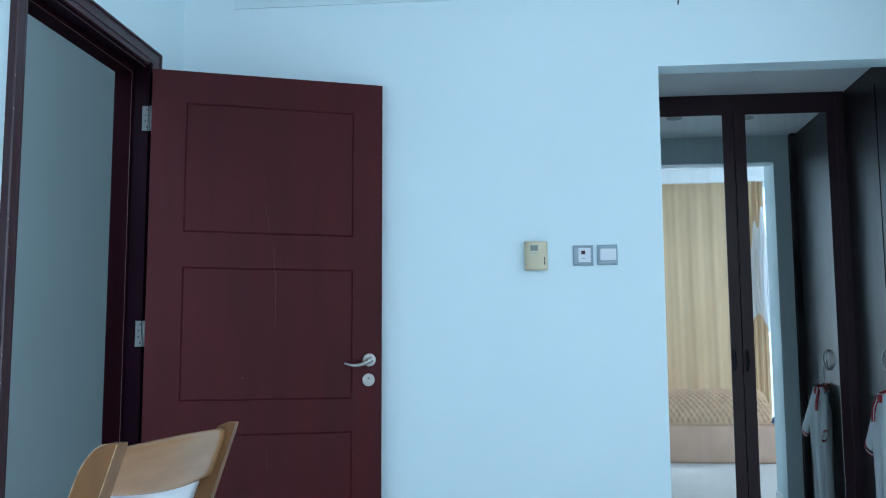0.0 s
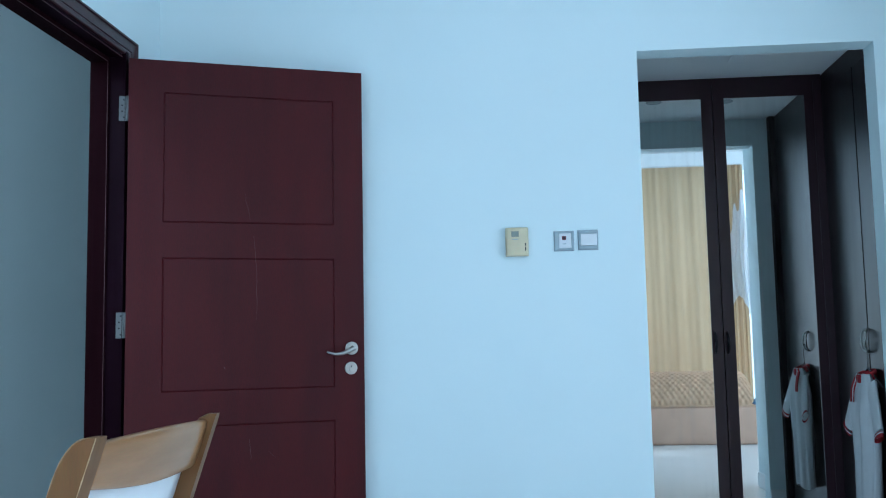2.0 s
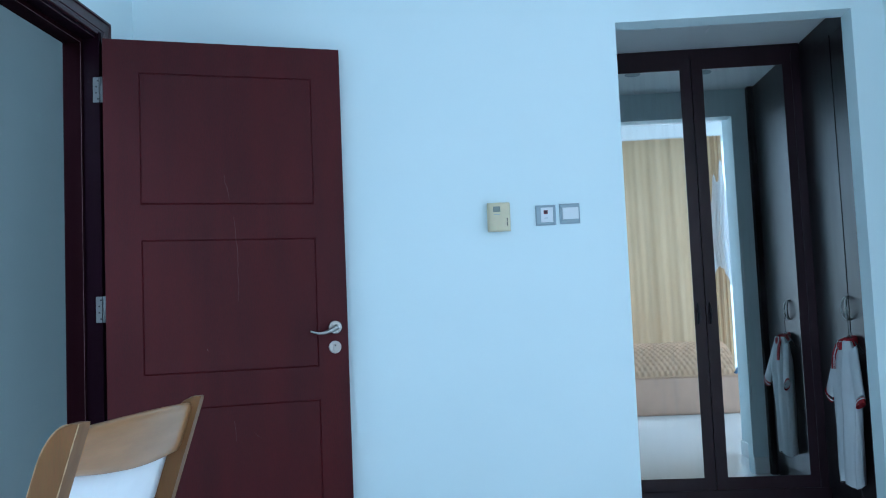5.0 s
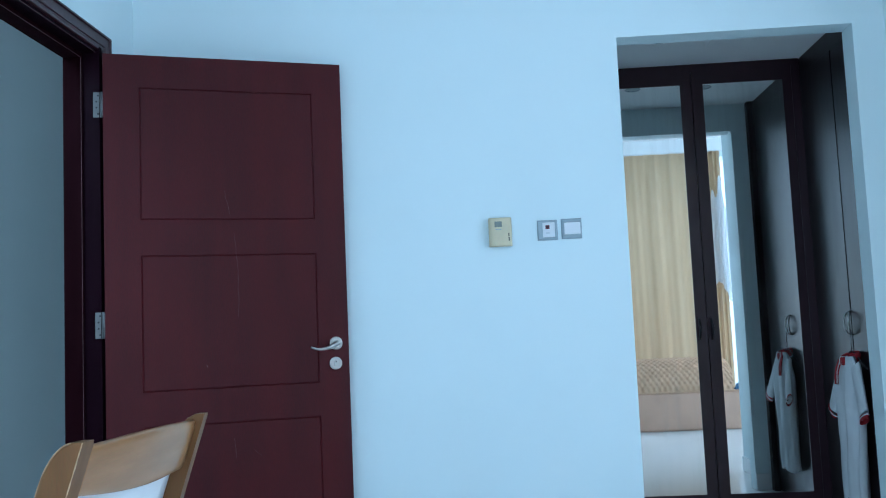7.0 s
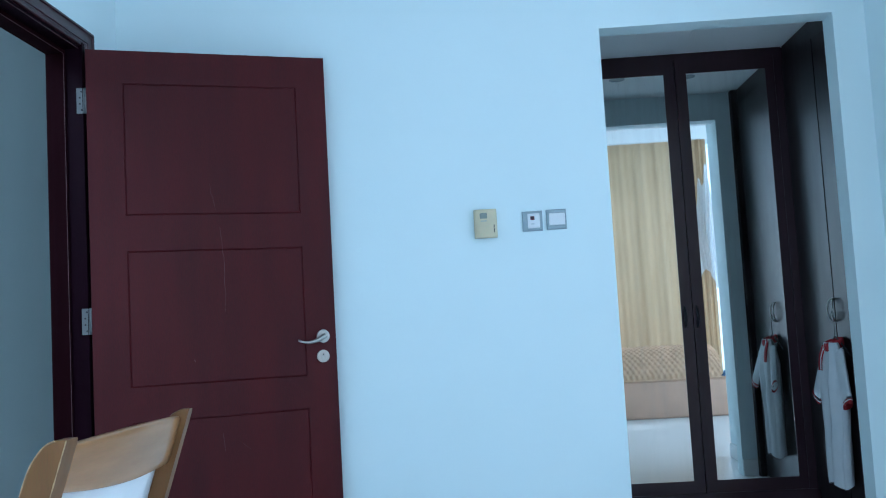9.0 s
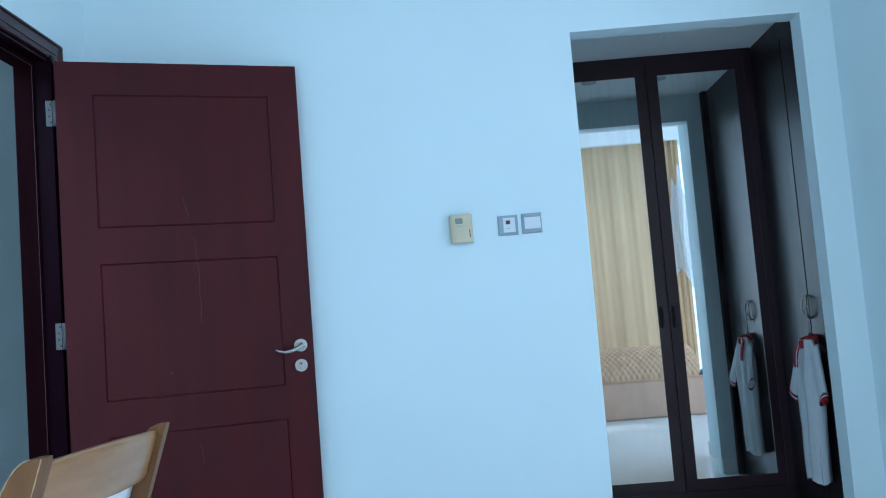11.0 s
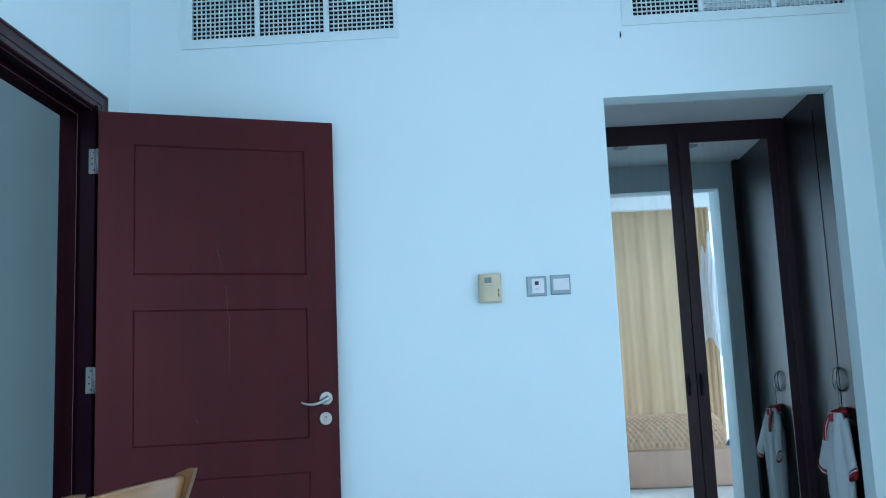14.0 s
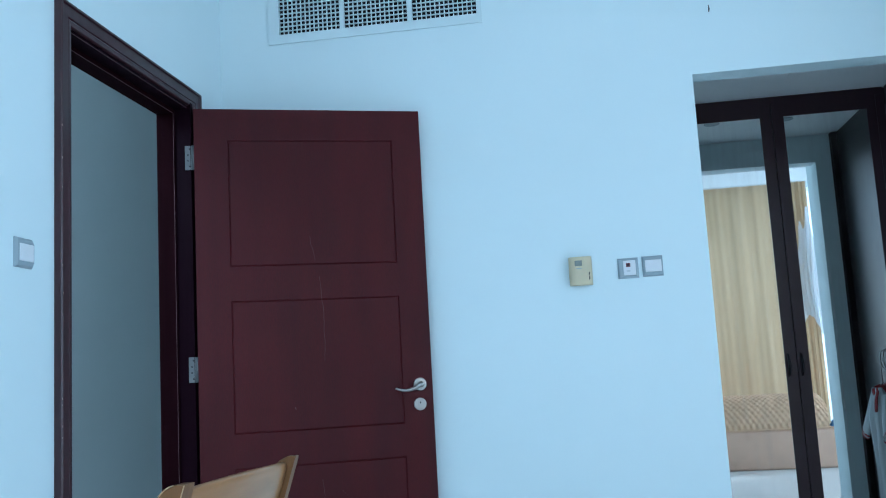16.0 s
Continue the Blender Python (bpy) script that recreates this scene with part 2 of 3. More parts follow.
# dressing passage
setting(finish(box(1.58, 1.70, WT, 1.72, 0, PZ), "wall_passage", PAINT), "plain white passage wall", "wall")
setting(finish(box(1.58, 3.80, WT, 1.72, PZ, PZ + 0.1), "ceiling_passage", WHITE), "low white passage ceiling", "ceiling")
setting(finish(box(1.70, 2.018, M, M + 0.1, 0, PZ), "wall_passage_end", PAINT), "plain white wall beside the mirrored wardrobe", "wall")

# hall beyond the door
setting(finish(boxes((-1.50, -1.38, -3.0, 4.6, 0, 3.65), (-1.38, XL - 0.12, 4.48, 4.6, 0, 3.65)), "wall_hall", HALLP), "dim grey-white hall wall", "wall")
setting(finish(box(-1.38, XL - 0.12, -3.0, 4.48, 3.55, 3.65), "ceiling_hall", WHITE), "dim white hall ceiling", "ceiling")
# unseen end wall; its high opening is added to hold the fill lamp
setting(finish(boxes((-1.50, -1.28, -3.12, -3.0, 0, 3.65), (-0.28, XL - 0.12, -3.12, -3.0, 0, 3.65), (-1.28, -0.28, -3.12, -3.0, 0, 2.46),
                     (-1.28, -0.28, -3.12, -3.0, 3.34, 3.65)), "wall_hall_end", HALLP), "unseen end wall of the hall with an opening added for its fill lamp", "wall")

# skirting
def skirting(*a):
    setting(finish(box(*a, bevel=0.004), "baseboard", WHITE), "low white skirting board", "skirting")


skirting(XR - 0.012, XR, -0.70, -0.012, 0, 0.10)
skirting(XL, OX0 - 0.01, -0.012, 0, 0, 0.10)
skirting(OX1 + 0.01, XR, -0.012, 0, 0, 0.10)
skirting(XL, XL + 0.012, YS, -1.42, 0, 0.10)
skirting(OX1 + 0.002, XW - 0.04, WT, WT + 0.012, 0, 0.10)
skirting(XL + 0.012, 5.9, YS, YS + 0.012, 0, 0.10)


# ---- window ----
def window(name, m, w, h, n, label):
    root = empty(name, m)
    setting(root, label, "window")
    for z0, z1 in ((0, 0.05), (h - 0.05, h)):
        part("window_frame", box(0, w, -0.03, 0.03, z0, z1, bevel=0.004), WPLAST, root)
    for i in range(n + 1):
        x = (w - 0.05) * i / n
        part("mullion", box(x, x + 0.05, -0.03, 0.03, 0.05, h - 0.05, bevel=0.004), WPLAST, root)
    for i in range(n):
        x = (w - 0.05) * i / n
        g = part("pane", box(x + 0.05, x + (w - 0.05) / n, -0.004, 0.004, 0.05, h - 0.05), GLASS, root)
        g.visible_shadow = False
    part("window_sill", box(-0.03, w + 0.03, 0.06, 0.16, -0.03, 0.0, bevel=0.005), WPLAST, root)


window("window_1", Matrix.Translation((WX0, YS - 0.1, WZ0)), WX1 - WX0, WZ1 - WZ0, 4, "wide white-framed window behind the curtains")
window("inferred_window", pose(5.96, EY0, EZ0, 0, 0, 90), EY1 - EY0, EZ1 - EZ0, 2, "inferred white-framed side window of the bay, out of view")


# ---- curtains ----
def curtain(name, x0, x1, y, z0, z1, folds, deep, material, label, waist=0.0, ragged=0.0):
    def fn(u, v):
        s = 1 - waist * math.exp(-((v - 0.68) / 0.16) ** 2)
        c = (x0 + x1) / 2
        top = z1 - ragged * (0.5 + 0.5 * math.sin(7.3 * u + 1)) - 0.4 * ragged * math.sin(19 * u)
        low = z0 + ragged * (0.5 + 0.5 * math.sin(5.1 * u))
        x_sway = 0.3 * ragged * math.sin(6 * v + 2) * 0.2
        c += x_sway
        x = c + (u - 0.5) * (x1 - x0) * s
        a = 2 * math.pi * folds * u + 1.3 * math.sin(5 * u)
        yy = y + deep * math.sin(a) * (0.7 + 0.3 * math.sin(9 * u + 2)) + 0.25 * deep * math.sin(2.7 * a + 3 * v)
        return Vector((x, yy, low + v * (top - low) + (0.006 * math.sin(a) if v == 0 else 0)))
    root = empty(name, Matrix.Identity(4))
    ob = part("cloth", sheet(int(folds * 14) + 2, 24, fn), material, root, smooth=True)
    tagged(root, label, "curtain")
    return root, ob


curtain("curtain", 2.44, 3.74, -4.47, 0.04, 2.938, 7, 0.010, CURTAIN, "drawn gold-beige curtain in soft folds before the window")
curtain("curtain", 3.72, 3.965, -4.44, 0.04, 2.938, 5, 0.026, CURTAIN, "gathered narrow gold-beige curtain edge by the bright window", waist=0.06)
curtain("curtain", 3.755, 4.030, -4.385, 1.20, 2.56, 7, 0.018, SHEER, "thin crumpled white sheer hanging before the gold curtain", waist=0.1, ragged=0.28)
pelmet = empty("pelmet", Matrix.Translation((2.95, -4.47, 2.936)))
tagged(pelmet, "plain white pelmet board above the drawn curtains", "pelmet")
part("board", box(-2.75, 2.75, 0.075, 0.095, 0.0, 0.143, bevel=0.004), WHITE, pelmet)
part("rail", box(-2.7, 2.7, -0.02, 0.02, 0.004, 0.143, bevel=0.004), WPLAST, pelmet)


# ---- sofa below the curtain ----
def sofa():
    x0, x1, y0, y1 = 2.15, 3.80, -4.28, -3.34
    root = empty("sofa", Matrix.Translation(((x0 + x1) / 2, (y0 + y1) / 2, 0)))
    tagged(root, "low tan upholstered sofa bed under the curtain", "sofa")
    hx, hy = (x1 - x0) / 2, (y1 - y0) / 2
    part("base", box(-hx, hx, -hy, hy, 0.0, 0.375, bevel=0.03, seg=4), SOFA, root, "plain tan fabric base", smooth=True)
    part("piping", sweep([(-hx + 0.02, hy + 0.001, 0.375), (hx - 0.02, hy + 0.001, 0.375)], 0.006), WICKER, root)
    throw = empty("woven_throw", Matrix.Translation(((x0 + x1) / 2, (y0 + y1) / 2, 0.375)))
    tagged(throw, "thick tan basket-weave throw over the mattress on the sofa bed", "throw")
    part("mattress", box(-hx + 0.03, hx - 0.15, -hy + 0.03, hy - 0.03, 0.002, 0.26, bevel=0.09, seg=6), SOFA, throw, smooth=True)

    def fn(u, v):
        # rounded side and top of the throw, with the relief of a coarse weave
        x = -hx + 0.005 + u * (2 * hx - 0.115)
        a = v * math.pi / 2
        endz = 1 - 0.30 * max(0, (x - hx + 0.22) / 0.11) ** 2
        row = int(v * 13)
        weave = 0.008 * math.sin(x * 2 * math.pi / 0.055 + math.pi * (row % 2)) * abs(math.sin(v * math.pi * 13))
        yy = hy - 0.150 + (0.142 + weave) * math.cos(a) ** 0.7
        zz = 0.004 + (0.315 + weave) * math.sin(a) ** 0.8
        return Vector((x, yy, zz * endz * 1.03))
    part("cover", sheet(320, 79, fn), WICKER, throw, "coarse basket-weave cover", smooth=True)


sofa()
cl = finish(sheet(14, 10, lambda u, v: Vector((3.74 + 0.06 * (u - 0.5), -3.40 + 0.09 * (v - 0.5), 0.382 + 0.06 * math.sin(math.pi * u) * math.sin(math.pi * v) + 0.008 * math.sin(9 * u + 5 * v) ** 2)), 0.005),
            "folded_cloth", BLUECLOTH, smooth=True)
tagged(cl, "small crumpled blue cloth on the sofa bed's edge", "cloth")


# ---- door frame and open door ----
frame_1 = empty("door_frame", Matrix.Translation((XL, -0.84, 0)))
setting(frame_1, "dark mahogany door casing with moulded edges around the doorway", "door frame")


def moulding(y0, y1, z0, z1, along, inner):
    """A casing board on the wall: flat face, a raised outer bead and a fine inner groove."""
    bm = bmesh.new()
    prof = [(0.0, 0.0), (0.0, 0.022), (0.006, 0.026), (0.013, 0.026), (0.016, 0.019), (0.060, 0.019), (0.064, 0.016), (0.070, 0.018),
            (0.086, 0.016), (0.090, 0.012), (0.090, 0.0)]
    prof = [(d * 0.81, t) for d, t in prof]
    rings = []
    for end in (0, 1):
        ring = []
        for d, t in prof:
            if along == "z":
                y = y0 + d if inner > 0 else y1 - d
                z = z0 if end == 0 else z1 - d
            else:
                y = (y0 + d) if end == 0 else (y1 - d)
                z = z1 - d
            ring.append(bm.verts.new((t, y + 0.84, z)))
        rings.append(ring)
    n = len(prof)
    for k in range(n - 1):
        bm.faces.new((rings[0][k], rings[0][k + 1], rings[1][k + 1], rings[1][k]))
    bm.faces.new(rings[0])
    bm.faces.new(rings[1][::-1])
    return bm


part("casing", moulding(-1.366, -1.293, 0, 2.265, "z", 1), FRAME, frame_1)
part("casing", moulding(-0.358, -0.285, 0, 2.265, "z", -1), FRAME, frame_1)
part("casing", moulding(-1.366, -0.285, 2.192, 2.265, "y", 1), FRAME, frame_1)
Y0 = 0.84
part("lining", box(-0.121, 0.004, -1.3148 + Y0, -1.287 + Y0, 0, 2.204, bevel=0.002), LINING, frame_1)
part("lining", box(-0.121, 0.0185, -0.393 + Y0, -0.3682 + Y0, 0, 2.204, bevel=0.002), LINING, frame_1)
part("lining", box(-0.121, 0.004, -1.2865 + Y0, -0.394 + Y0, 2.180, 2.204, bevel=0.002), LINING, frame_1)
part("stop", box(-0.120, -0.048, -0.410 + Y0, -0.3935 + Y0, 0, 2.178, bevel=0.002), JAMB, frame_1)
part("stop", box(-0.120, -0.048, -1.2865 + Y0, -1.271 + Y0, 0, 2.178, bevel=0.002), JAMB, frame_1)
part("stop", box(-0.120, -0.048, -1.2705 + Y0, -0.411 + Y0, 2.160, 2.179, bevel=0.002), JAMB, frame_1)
# edge highlight on the frame's dark corners, laid on as thin pale lines
for pts in ([(-0.0480, -0.4101 + Y0, 0.02), (-0.0480, -0.4101 + Y0, 2.158)], [(-0.0480, -1.268 + Y0, 2.1600), (-0.0480, -0.412 + Y0, 2.1600)],
            [(0.0042, -1.285 + Y0, 2.1802), (0.0042, -0.396 + Y0, 2.1802)]):
    part("worn_glint_edge", sweep(pts, 0.0011, seg=6), SCRATCH_GLINT, frame_1, "pale worn edge of the dark frame with its highlight painted in")
for s in (-1.398, -0.375):
    part("back_casing", box(-0.138, -0.1215, s + Y0, s + 0.09 + Y0, 0, 2.265, bevel=0.004), FRAME, frame_1)
part("back_casing", box(-0.138, -0.1215, -1.307 + Y0, -0.376 + Y0, 2.178, 2.265, bevel=0.004), FRAME, frame_1)

rng = random.Random(9)
for k in range(9):
    # flakes of varnish off the outer edge of the casing
    z, e = 0.80 + 1.35 * rng.random(), 0.0012 + 0.0016 * rng.random()
    bm = bmesh.new()
    bmesh.ops.create_icosphere(bm, subdivisions=1, radius=1.0)
    yy = -1.3655 + Y0 + (0.012 * rng.random() if k % 3 == 0 else 0.0)
    for v in bm.verts:
        v.co = Vector((0.0262 + 0.0006 * v.co.x, yy + 0.7 * e * v.co.y, z + e * (1.2 + 1.5 * rng.random()) * v.co.z))
    part("chip", bm, CHIP, frame_1, "pale chip in the varnish")

door = empty("door_1", pose(-0.024, -0.397, 0, 0, 0, 21.75))
setting(door, "open dark mahogany door with three grooved panels, lightly scratched", "door")
LW, LZ = 0.938, 2.174


def leaf():
    rects = [(0.136, 0.812, 1.522, 2.041), (0.136, 0.812, 0.857, 1.377), (0.136, 0.812, 0.190, 0.720)]
    g = 0.0036
    xs = sorted({0.0, LW} | {r[i] + d for r in rects for i in (0, 1) for d in (-g, 0, g)})
    zs = sorted({0.008, LZ} | {r[i] + d for r in rects for i in (2, 3) for d in (-g, 0, g)})

    def depth(x, z):
        for a, b, c, d in rects:
            if (x in (a, b) and c <= z <= d) or (z in (c, d) and a <= x <= b):
                return 0.0030
        return 0.0
    bm = bmesh.new()
    grid = [[bm.verts.new((x, depth(x, z), z)) for z in zs] for x in xs]
    for i in range(len(xs) - 1):
        for j in range(len(zs) - 1):
            bm.faces.new((grid[i][j], grid[i + 1][j], grid[i + 1][j + 1], grid[i][j + 1]))
    put_box(bm, 0, LW, 0.0085, 0.042, 0.008, LZ)
    # edge faces between the grooved face and the core
    for a, b in ((grid[0][0], grid[0][-1]), (grid[-1][0], grid[-1][-1])):
        x = a.co.x
        vs = [bm.verts.new((x, y, z)) for y, z in ((0, 0.008), (0, LZ), (0.0085, LZ), (0.0085, 0.008))]
        bm.faces.new(vs)
    bm.faces.new([bm.verts.new(p) for p in ((0, 0, LZ), (LW, 0, LZ), (LW, 0.0085, LZ), (0, 0.0085, LZ))])
    return bm


part("leaf", leaf(), MAHOG, door)


def ribbon(points, w):
    bm = bmesh.new()
    prev = None
    for i, (x, z) in enumerate(points):
        k = w * (0.4 + 0.6 * math.sin(math.pi * (i + 0.5) / len(points)))
        a, b = bm.verts.new((x - k, -0.0006, z)), bm.verts.new((x + k, -0.0006, z))
        if prev:
            bm.faces.new((prev[0], prev[1], b, a))
        prev = (a, b)
    return bm


def wiggle(x0, z0, x1, z1, amp, n=14, seed=1):
    rng = random.Random(seed)
    return [(x0 + (x1 - x0) * i / n + amp * rng.uniform(-1, 1), z0 + (z1 - z0) * i / n) for i in range(n + 1)]


part("scratch", ribbon(wiggle(0.452, 1.640, 0.474, 1.535, 0.002, 8, 2), 0.0007), SCRATCH_GLINT, door, "pale scratch")
part("scratch", ribbon(wiggle(0.488, 1.470, 0.500, 1.330, 0.002, 8, 3) + wiggle(0.502, 1.320, 0.498, 1.130, 0.0025, 10, 4), 0.0008), SCRATCH_GLINT, door, "pale scratch")
part("scratch", ribbon(wiggle(0.470, 0.66, 0.478, 0.58, 0.002, 6, 5), 0.0007), SCRATCH_GLINT, door, "pale scratch")
part("scratch", ribbon(wiggle(0.545, 0.61, 0.575, 0.585, 0.002, 6, 6), 0.0007), SCRATCH_GLINT, door, "pale scratch")
part("scratch", ribbon(wiggle(0.372, 0.948, 0.376, 0.938, 0.0, 3, 7), 0.0018), SCRATCH_GLINT, door, "small pale chip")

lever = part("lever_handle", cyl(0.027, 0.012, pose(0.884, -0.006, 1.011, 90), bevel=0.004), STEEL, door, "brushed steel lever handle", smooth=False)
part("neck", cyl(0.010, 0.045, pose(0.884, -0.030, 1.011, 90), seg=24, bevel=0.002), STEEL, lever, smooth=True)
pl = []
for i in range(15):
    s = i / 14
    pl.append((0.886 - 0.112 * s, -0.050, 1.013 - 0.030 * math.sin(s * 2.1) + 0.012 * s * s))
part("lever", sweep(pl, [0.0125 - 0.008 * (i / 14) ** 0.7 for i in range(15)], seg=14, flat=0.9), STEEL, lever, smooth=True)
rose = part("key_rose", cyl(0.026, 0.010, pose(0.881, -0.005, 0.930, 90), bevel=0.003), STEEL, door, "round steel lock rose")
part("key_cylinder", boxes((0.873, 0.889, -0.0125, -0.006, 0.916, 0.943), bevel=0.003), STEEL, rose)
part("key_slot", box(0.8790, 0.8830, -0.0135, -0.0115, 0.933, 0.940), BLACK, rose)
for zc in (1.971, 1.116, 0.28):
    h = part("hinge", box(-0.036, -0.0015, 0.010, 0.014, zc - 0.050, zc + 0.050, bevel=0.001), NICKEL, door, "satin nickel butt hinge")
    part("knuckle", cyl(0.0055, 0.10, pose(-0.004, 0.004, zc), seg=14), NICKEL, h, smooth=True)
    for k in (-0.036, -0.012, 0.012, 0.036):
        part("screw", cyl(0.0038, 0.002, pose(-0.022 + (0.004 if k * k > 0.0009 else -0.002), 0.0095, zc + k, 90), seg=10), DARKM, h)


# ---- fittings on the walls ----
def thermostat():
    root = empty("thermostat", Matrix.Translation((1.488, 0, 1.4365)))
    tagged(root, "yellowed cream plastic room thermostat on the wall", "thermostat")
    part("back_plate", box(-0.047, 0.047, -0.008, 0, -0.058, 0.058, bevel=0.003), YELLOWED, root)
    # moulded cover, bowed from side to side
    prof = [(-0.048, -0.0085), (-0.0475, -0.020), (-0.043, -0.0290), (-0.034, -0.0345), (-0.018, -0.0365), (0.008, -0.0365), (0.024, -0.0345), (0.029, -0.0310),
            (0.040, -0.0285), (0.0465, -0.020), (0.048, -0.0085)]
    bm = bmesh.new()
    rows = [[bm.verts.new((x * k, -0.0085 + (y + 0.0085) * d, z)) for x, y in prof]
            for z, k, d in ((-0.0595, 0.97, 0.72), (-0.0570, 0.99, 0.93), (-0.0520, 1, 1), (0.0520, 1, 1), (0.0570, 0.99, 0.93), (0.0595, 0.97, 0.72))]
    for r, q in zip(rows, rows[1:]):
        for k in range(len(prof) - 1):
            bm.faces.new((r[k], r[k + 1], q[k + 1], q[k]))
    bm.faces.new(rows[0])
    bm.faces.new(rows[-1][::-1])
    part("cover", bm, YELLOWED, root, smooth=True)
    part("display", box(-0.022, 0.008, -0.0373, -0.0355, 0.020, 0.043, bevel=0.0006), LCD, root, "grey liquid crystal display")
    part("print_bar", box(-0.019, 0.005, -0.0370, -0.0360, 0.008, 0.0115), SILVER, root)
    part("slider_slot", box(0.0330, 0.0370, -0.0309, -0.0275, -0.038, -0.006), BLACK, root)
    part("slider", box(0.0335, 0.0365, -0.0325, -0.0295, -0.022, -0.018, bevel=0.0006), YELLOWED, root)


thermostat()


def switch_plate(m, label, category, insert, mark=False):
    root = empty("wall_switch", m)
    tagged(root, label, category, group="wall switch plates")
    w = 0.042
    a, b, c, d = insert
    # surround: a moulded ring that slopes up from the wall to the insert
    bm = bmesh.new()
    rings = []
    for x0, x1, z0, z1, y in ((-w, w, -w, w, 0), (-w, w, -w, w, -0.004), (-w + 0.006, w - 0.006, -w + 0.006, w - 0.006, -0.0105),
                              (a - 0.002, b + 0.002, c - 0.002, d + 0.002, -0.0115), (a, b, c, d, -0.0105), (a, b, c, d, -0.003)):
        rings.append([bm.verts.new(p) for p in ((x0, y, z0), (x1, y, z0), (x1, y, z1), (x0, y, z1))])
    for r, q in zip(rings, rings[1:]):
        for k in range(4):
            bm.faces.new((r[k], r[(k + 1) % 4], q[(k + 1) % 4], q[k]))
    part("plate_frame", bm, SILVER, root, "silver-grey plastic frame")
    part("rocker", box(a + 0.0007, b - 0.0007, -0.0125, 0, c + 0.0007, d - 0.0007, bevel=0.0015), WPLAST, root)
    if mark:
        part("indicator", box(-0.008, 0.009, -0.0137, -0.012, 0.004, 0.020, bevel=0.001), RED, root, "dark red square indicator")
        part("indicator_window", box(-0.0035, 0.0045, -0.0142, -0.0135, 0.008, 0.017), BLACK, root)
        part("print_bar", box(-0.006, 0.008, -0.0131, -0.0124, -0.014, -0.011), SILVER, root)
    return root


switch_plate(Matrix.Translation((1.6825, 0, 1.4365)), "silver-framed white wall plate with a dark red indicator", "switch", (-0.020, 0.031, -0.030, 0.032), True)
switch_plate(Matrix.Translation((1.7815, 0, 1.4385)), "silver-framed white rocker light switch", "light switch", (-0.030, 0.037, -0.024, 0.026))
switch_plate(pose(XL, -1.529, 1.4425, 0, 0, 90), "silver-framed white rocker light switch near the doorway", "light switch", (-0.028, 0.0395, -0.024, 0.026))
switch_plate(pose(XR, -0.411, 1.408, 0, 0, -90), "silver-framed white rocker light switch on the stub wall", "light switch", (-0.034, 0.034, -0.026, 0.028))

nail = finish(sweep([(2.103, -0.001, 2.497), (2.1035, -0.007, 2.508), (2.102, -0.010, 2.524)], [0.002, 0.0034, 0.0013], seg=8), "wall_nail", BLACK, smooth=True)
tagged(nail, "small dark bent nail stuck in the wall", "nail")


def blade_mesh(name, x, y, z):
    bm = box(-x, x, -y, y, -z, z)
    me = bpy.data.meshes.new(name)
    bm.to_mesh(me)
    bm.free()
    me.materials.append(ALU)
    return me


VBLADE = blade_mesh("upright_blade", 0.0018, 0.0062, 0.1300)
HBLADE = blade_mesh("cross_blade", 0.1400, 0.0056, 0.0017)


def grille(x, z, label, shade_in=False):
    """Egg-crate air grille: outer flange, three bays, thin crossed blades, dark duct box behind the wall face."""
    W, HT = 0.969, 0.345
    root = empty("air_vent", Matrix.Translation((x, 0, z)))
    tagged(root, label, "air vent", group="air vents")
    f0, f1 = 0.050, 0.946
    part("flange", boxes((0, W, -0.008, 0, 0, 0.042), (0, W, -0.008, 0, 0.303, HT), (0, f0, -0.008, 0, 0.042, 0.303), (f1, W, -0.008, 0, 0.042, 0.303)), ALU, root)
    a, b, c, d = f0 + 0.001, f1 - 0.001, 0.043, 0.302
    part("duct", boxes((a, b, 0.108, 0.114, c, d), (a, a + 0.003, 0.012, 0.108, c, d), (b - 0.003, b, 0.012, 0.108, c, d), (a + 0.003, b - 0.003, 0.012, 0.108, c, c + 0.003),
                       (a + 0.003, b - 0.003, 0.012, 0.108, d - 0.003, d)), DUCT, root, "dark duct behind the blades")
    bays = [(f0, 0.331), (0.352, 0.638), (0.661, f1)]
    for a, b in ((0.331, 0.352), (0.638, 0.661)):
        part("divider", box(a, b, -0.010, 0.010, 0.0425, 0.3025, bevel=0.001), ALU, root)
    for a, b in bays:
        n = 14
        p = (b - a) / n
        for i in range(1, n):
            ob = new("upright_blade", VBLADE)
            ob.location, ob.parent = (a + i * p, 0.0040, 0.1725), root
        for j in range(1, 13):
            ob = new("cross_blade", HBLADE)
            ob.location, ob.parent = ((a + b) / 2, 0.0042, 0.042 + j * 0.261 / 13), root
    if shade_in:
        part("damper", box(0.356, 0.90, 0.0125, 0.0145, 0.054, 0.30), ALU, root, "pale closed damper behind the blades")
    return root


grille(0.176, 2.559, "white egg-crate air vent with three bays high on the wall")
grille(2.114, 2.549, "white egg-crate air vent with a closed damper above the opening", True)


# ---- mirrored wardrobe at the end of the passage ----
def bow(points, r, flat=1.0):
    return sweep(points, r, seg=10, flat=flat)


